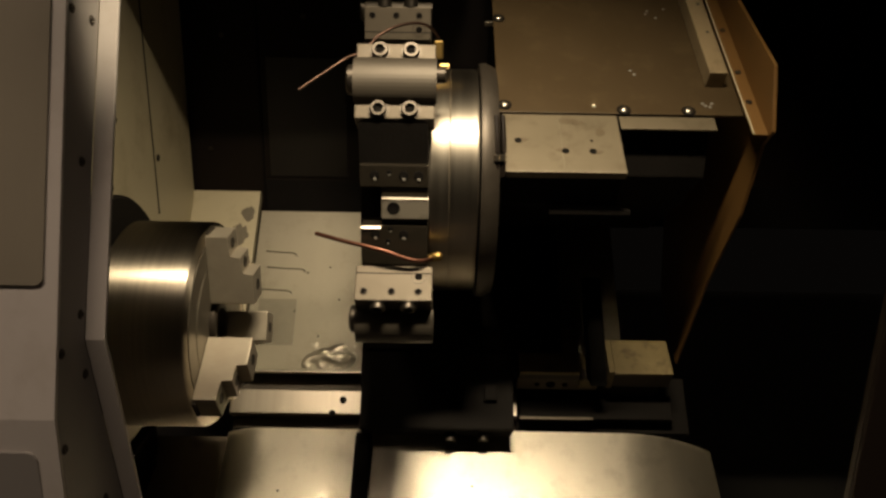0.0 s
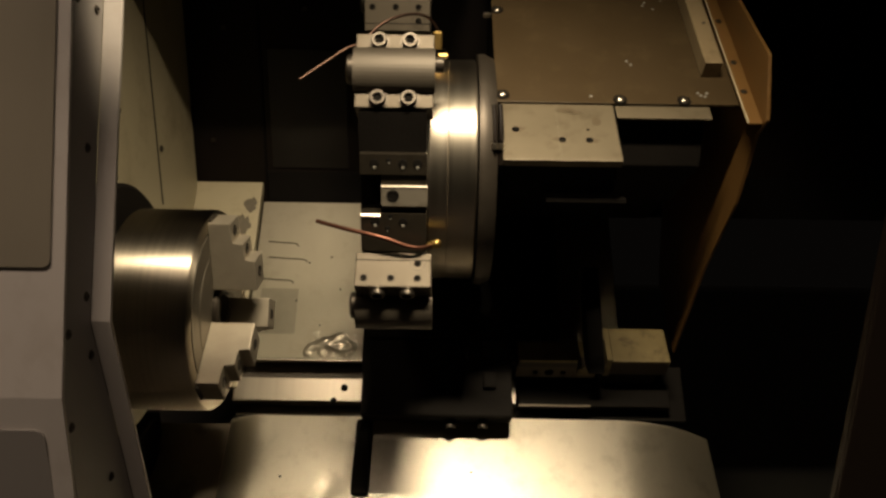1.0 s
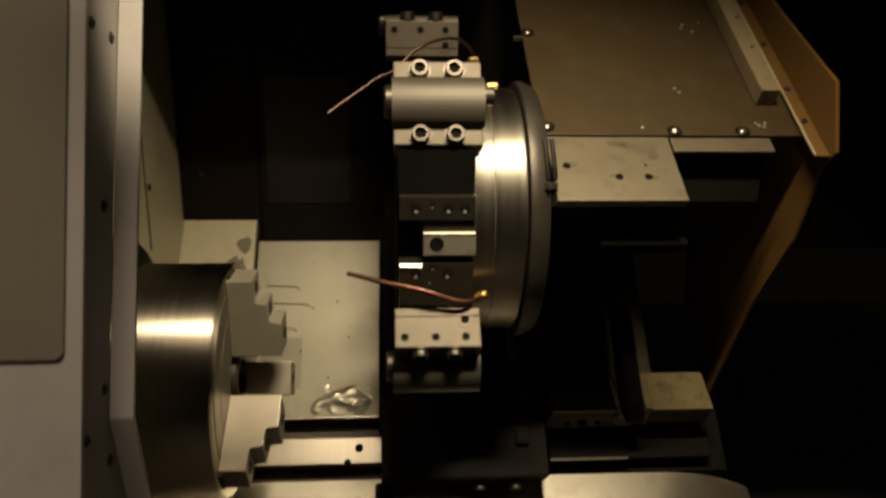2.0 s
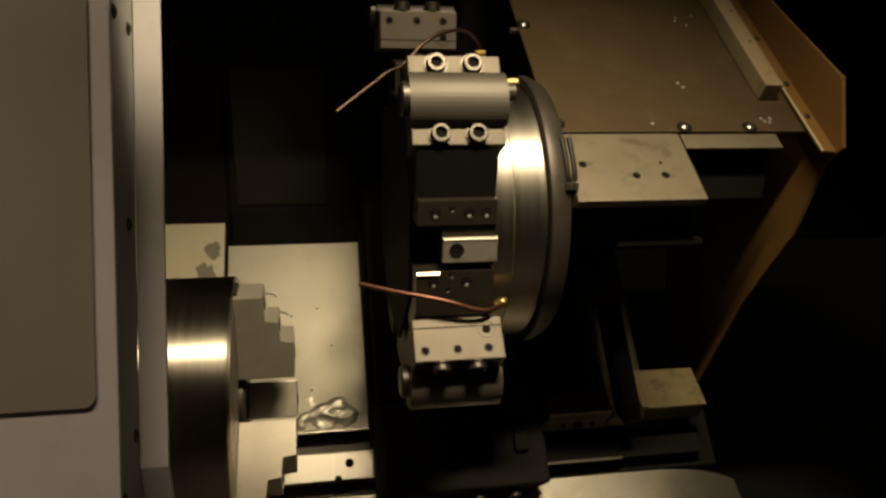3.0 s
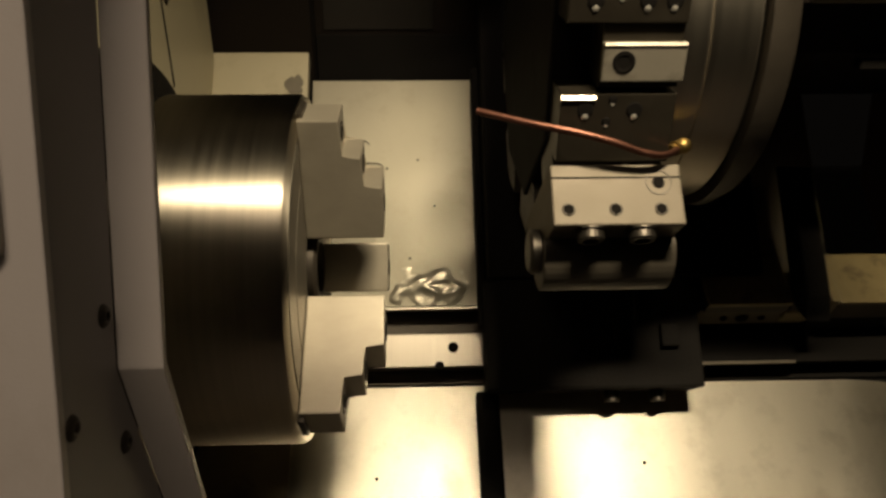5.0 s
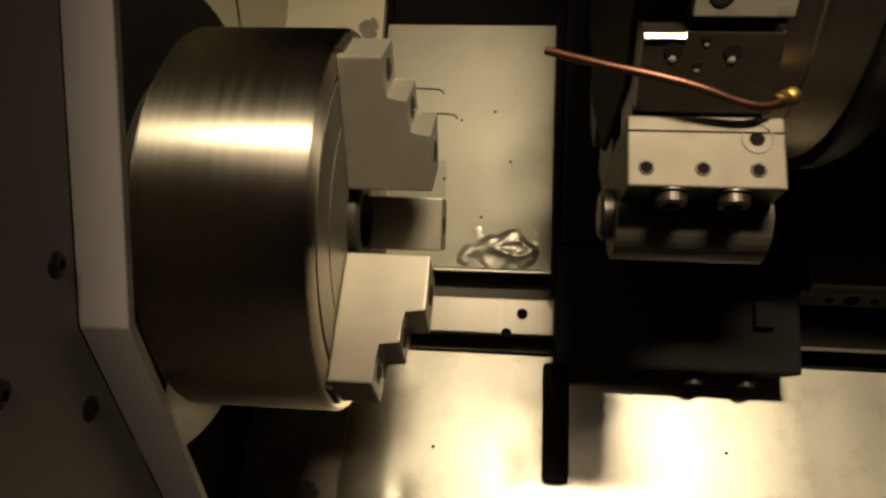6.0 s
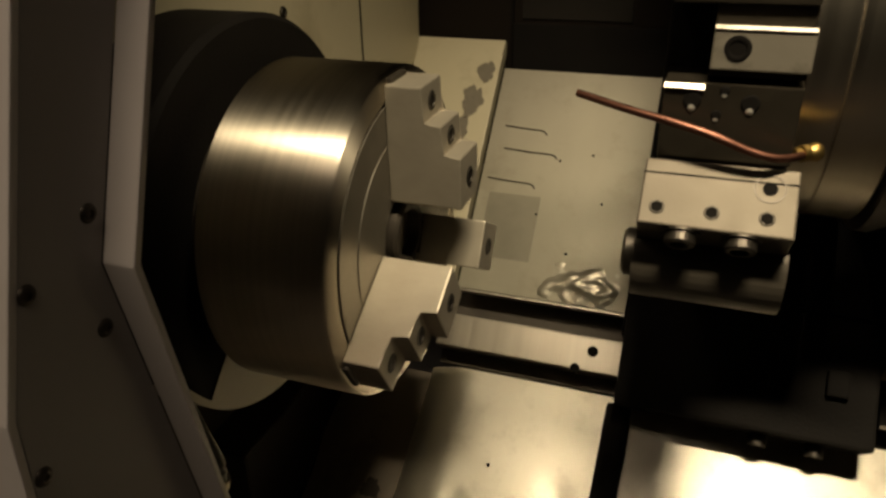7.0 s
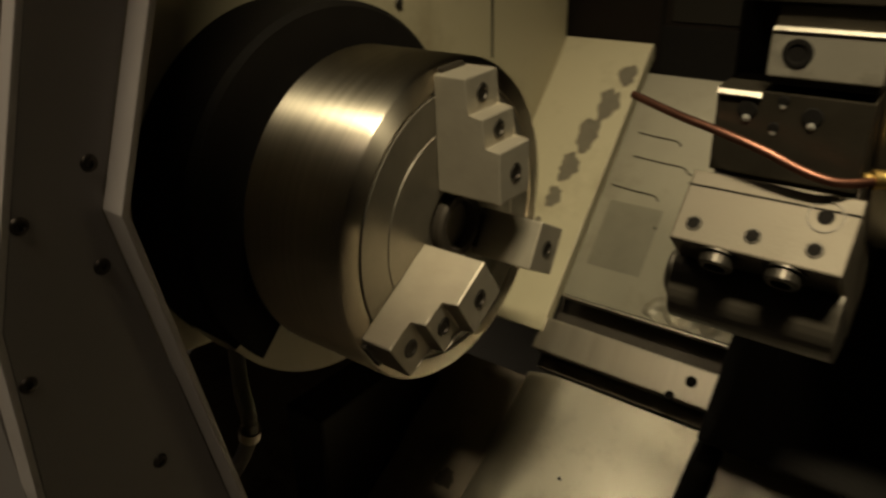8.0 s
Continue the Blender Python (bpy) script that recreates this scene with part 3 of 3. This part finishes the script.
# body, nose and rib hold the shade under the cover in their colour
part("body", prism([(0.909, 1.25), (0.909, 1.315), (0.98, 1.365), (1.22, 1.53), (1.235, 1.30), (1.12, 1.13), (1.0, 1.19)], 0.09, 0.335, 0.002), IRON_SHADE, slide, world=True)
part("nose", prism([(0.845, 1.262), (0.905, 1.305), (0.945, 1.30), (0.96, 1.24), (0.89, 1.222), (0.86, 1.225)], 0.092, 0.221, 0.002), IRON_SHADE, slide, world=True)
part("nose_rib", box(0.143, 0.236, 0.853, 0.863, 1.216, 1.222, 0.001), IRON_SHADE, slide, world=True)
part("rail_bar", box(0.336, 0.3575, 0.05, 0.42, 0.001, 0.022, 0.001), BAR, slide, "worn tan painted bar on the cover")
for y in (0.13, 0.19, 0.28):
    part("bar_screw", pin(0.003, 0.001, pose(0.350, y, 0.0212)), BOLT, slide)
# hose fittings between turret and slide
hose = thing("hose_clip", pose(0.083, 0.83, 1.285), "two small dark hose fittings beside the turret disc", "hose clip")
for x in (0.080, 0.087):
    part("hose", tube([(x, 0.862, 1.325), (x + 0.001, 0.848, 1.305), (x + 0.001, 0.838, 1.285), (x, 0.836, 1.262)], 0.0026, 8), BLACK, hose, world=True, smooth=True)
    part("ferrule", turned([(-0.003, 0), (-0.003, 0.0035), (0.003, 0.0035), (0.003, 0)], 12, pose(x, 0.835, 1.283) @ ALONG_Z), STEEL, hose, world=True)

# ---- saddle ----
saddle = thing("saddle", BED @ pose(0.05, 0.05, 0.0), "oily machine saddle on the bed ways, darkened with its shade", "saddle")
# block, apron and clamps are near-black to hold their shade
part("block", box(-0.085, 0.20, 0.095, 0.42, 0.003, 0.055, 0.003, BED), IRON_SHADE, saddle, world=True)
part("apron", box(-0.089, 0.128, -0.018, 0.094, 0.003, 0.05, 0.003, BED), IRON_SHADE, saddle, world=True)
part("wiper", box(-0.093, -0.0865, 0.05, 0.345, 0.002, 0.03, 0.001, BED), RUBBER_SHADE, saddle, world=True)
# added strip that puts a dark reflection onto the chip guard
part("dark_reflection", box(-0.098, -0.074, -0.117, -0.004, 0.0015, 0.0125, 0.005, GUARD), RUBBER_SHADE, saddle, "black strip standing in for a dark reflection", world=True)
for x in (0.039, 0.086):
    part("apron_bolt", cap_screw(0.008, 0.012, BED @ pose(x, -0.018, 0.025, 90, 0, 0)), BOLT, saddle, world=True)
    part("clamp", box(x, x + 0.018, 0.022, 0.045, 0.0505, 0.058, 0.002, BED), IRON_SHADE, saddle, world=True)
# lower end of the saddle with its pale way pads
FOOT = pose(0, 1.0, 0.947, 30, 0, 0)
foot = thing("way_block", BED @ pose(0.25, 0.03, 0.05), "worn pale cast way block with keyed pads on the bed", "way block")
part("pad", box(0.138, 0.225, -0.001, 0.08, -0.006, 0.0, 0.001, FOOT), CASTING, foot, world=True)
part("pad", box(0.275, 0.358, -0.001, 0.058, -0.005, 0.0, 0.001, FOOT), CASTING, foot, world=True)
# dark lower layers put in the shade on the pads' fronts
part("pad_shade", box(0.138, 0.225, 0.0, 0.08, -0.020, -0.006, 0.001, FOOT), DARKSTEEL, foot, world=True)
part("pad_shade", box(0.275, 0.358, 0.0, 0.058, -0.035, -0.005, 0.001, FOOT), DARKSTEEL, foot, world=True)
part("key", box(0.226, 0.255, 0.0, 0.05, -0.04, -0.022, 0.001, FOOT), CASTING, foot, world=True)
part("front_bar", box(0.136, 0.256, 0.004, 0.02, -0.052, -0.0205, 0.001, FOOT), HOLDER, foot, world=True)
# second bar near-black for the same shade
part("front_bar", box(0.262, 0.348, 0.004, 0.03, -0.07, -0.0355, 0.001, FOOT), IRON_SHADE, foot, world=True)
part("pad_lip", box(0.266, 0.2745, 0.0, 0.058, -0.04, 0.001, 0.001, FOOT), CASTING, foot, world=True)
for x in (0.166, 0.186, 0.207):
    part("foot_screw", cap_screw(0.004 if x != 0.186 else 0.007, 0.002, FOOT @ pose(x, 0.004, -0.038, 90, 0, 0)), HOLE, foot, world=True)
part("arm", prism([(0.99, 0.93), (1.0, 0.955), (1.09, 1.06), (1.12, 1.05), (1.02, 0.93)], 0.238, 0.262, 0.002), RUBBER_SHADE, foot, world=True)

# ---- guard plate at the right ----
side = thing("side_guard", pose(0.39, 1.0, 0.93), "tan painted side guard plate with a folded flange", "guard")
part("plate", prism([(1.09, 0.92), (1.005, 1.085), (0.925, 1.2), (0.890, 1.294), (0.866, 1.312), (0.885, 1.384), (1.02, 1.457), (1.2, 1.56), (1.24, 1.2), (1.2, 1.0)], 0.390, 0.394, 0.001), TAN, side, world=True)
part("flange", box(0.372, 0.3898, -0.035, 0.40, 0.000, 0.0025, 0.0008, SLIDE @ pose(0, 0, 0.001)), TAN, side, "folded flange with screws", world=True)
part("flange_edge", box(0.3715, 0.3735, -0.036, 0.40, 0.0032, 0.0046, 0.0004, SLIDE @ pose(0, 0, 0.001)), CREAM, side, world=True)
for y in (0.02, 0.075, 0.16, 0.25):
    part("flange_screw", pin(0.0038, 0.002, SLIDE @ pose(0.381, y, 0.0032)), BOLT, side, world=True)

# ---- door ----
door = thing("machine_door", pose(-0.45, 0.55, 0.7), "white painted lathe door with a smoked window", "door")


def strip(points, thick):
    """A folded sheet profile of (y, z) points, with a thickness towards +y."""
    return points + [(y + thick, z) for y, z in reversed(points)]


part("front_panel", prism(strip([(0.53, 0.75), (0.516, 1.05), (0.519, 1.137), (0.70, 1.69)], 0.003), -0.85, -0.262, 0.0008), WHITE, door, world=True)
part("side_panel", prism([(0.534, 0.75), (0.52, 1.05), (0.523, 1.137), (0.703, 1.69), (0.765, 1.69), (0.576, 1.176), (0.655, 0.75)], -0.266, -0.262, 0.0008), GREYP, door, "grey painted side of the door with screws", world=True)
part("edge_flange", prism(strip([(0.655, 0.75), (0.577, 1.176), (0.765, 1.69)], 0.003), -0.2618, -0.246, 0.0008), WHITE, door, world=True)


def rounded(x0, x1, y0, y1, z0, z1, r, m):
    bm = bmesh.new()
    ring = []
    for cx, cy, a0 in ((x1 - r, y1 - r, 0), (x0 + r, y1 - r, 90), (x0 + r, y0 + r, 180), (x1 - r, y0 + r, 270)):
        for k in range(7):
            a = radians(a0 + 15 * k)
            ring.append((cx + r * math.cos(a), cy + r * math.sin(a)))
    lo = [bm.verts.new((x, y, z0)) for x, y in ring]
    hi = [bm.verts.new((x, y, z1)) for x, y in ring]
    bm.faces.new(hi)
    bm.faces.new(lo[::-1])
    for k in range(len(ring)):
        bm.faces.new((lo[k], lo[(k + 1) % len(ring)], hi[(k + 1) % len(ring)], hi[k]))
    bm.transform(m)
    return bm


LEAN = pose(0, 0.519, 1.137, 90 - 18.1, 0, 0)      # y runs up the leaning upper front, z out of it
part("window", rounded(-0.8, -0.2725, 0.099, 0.55, 0.0, 0.0028, 0.006, LEAN), SMOKE, door, "smoked brown window pane", world=True)
part("lower_panel", rounded(-0.8, -0.278, -0.3, -0.026, 0.0, 0.003, 0.008, pose(0, 0.519, 1.137, 90, 0, 0)), GREYP, door, world=True)
part("pale_plate", rounded(-0.5, -0.321, 0.208, 0.45, 0.0, 0.004, 0.012, LEAN), CREAM, door, "pale yellow rounded plate", world=True)
for y, z in ((0.652, 1.419), (0.621, 1.428), (0.607, 1.313), (0.574, 1.198), (0.539, 1.180), (0.569, 1.149), (0.5245, 1.108), (0.575, 1.03), (0.53, 0.99)):
    screw = part("screw", turned([(0, 0), (0, 0.0042), (0.0008, 0.0038), (0.0016, 0.0026), (0.0016, 0.0018), (0.0006, 0.0012), (0.0006, 0)], 16, pose(-0.262, y + 0.002, z)), BOLT, door, world=True, smooth=True)

# ---- frame of the opening at the other end ----
post = thing("door_post", pose(0.5, 0.6, 0.5), "dark brown post of the machine opening", "post")
part("face", box(0.389, 0.62, 0.60, 0.604, 0.4, 1.46), POST, post, world=True)
part("edge_fold", box(0.389, 0.394, 0.6045, 0.612, 0.4, 1.46, 0.0008), POST, post, world=True)

# ---- hose and cable under the headstock ----
hose = thing("coolant_hose", pose(-0.31, 0.66, 0.98), "dark grey coolant hose hanging under the headstock", "hose")
part("hose", tube([(-0.40, 0.73, 1.01), (-0.345, 0.69, 1.012), (-0.312, 0.667, 1.003), (-0.298, 0.66, 0.985), (-0.311, 0.66, 0.953), (-0.352, 0.66, 0.89), (-0.385, 0.65, 0.82)], 0.0055, 12), HOSE, hose, world=True, smooth=True)
part("hose_clamp", turned([(-0.004, 0.0062), (-0.004, 0.0075), (0.004, 0.0075), (0.004, 0.0062)], 20, pose(-0.300, 0.66, 0.976, 0, 15, 0) @ ALONG_Z), STEEL, hose, world=True)
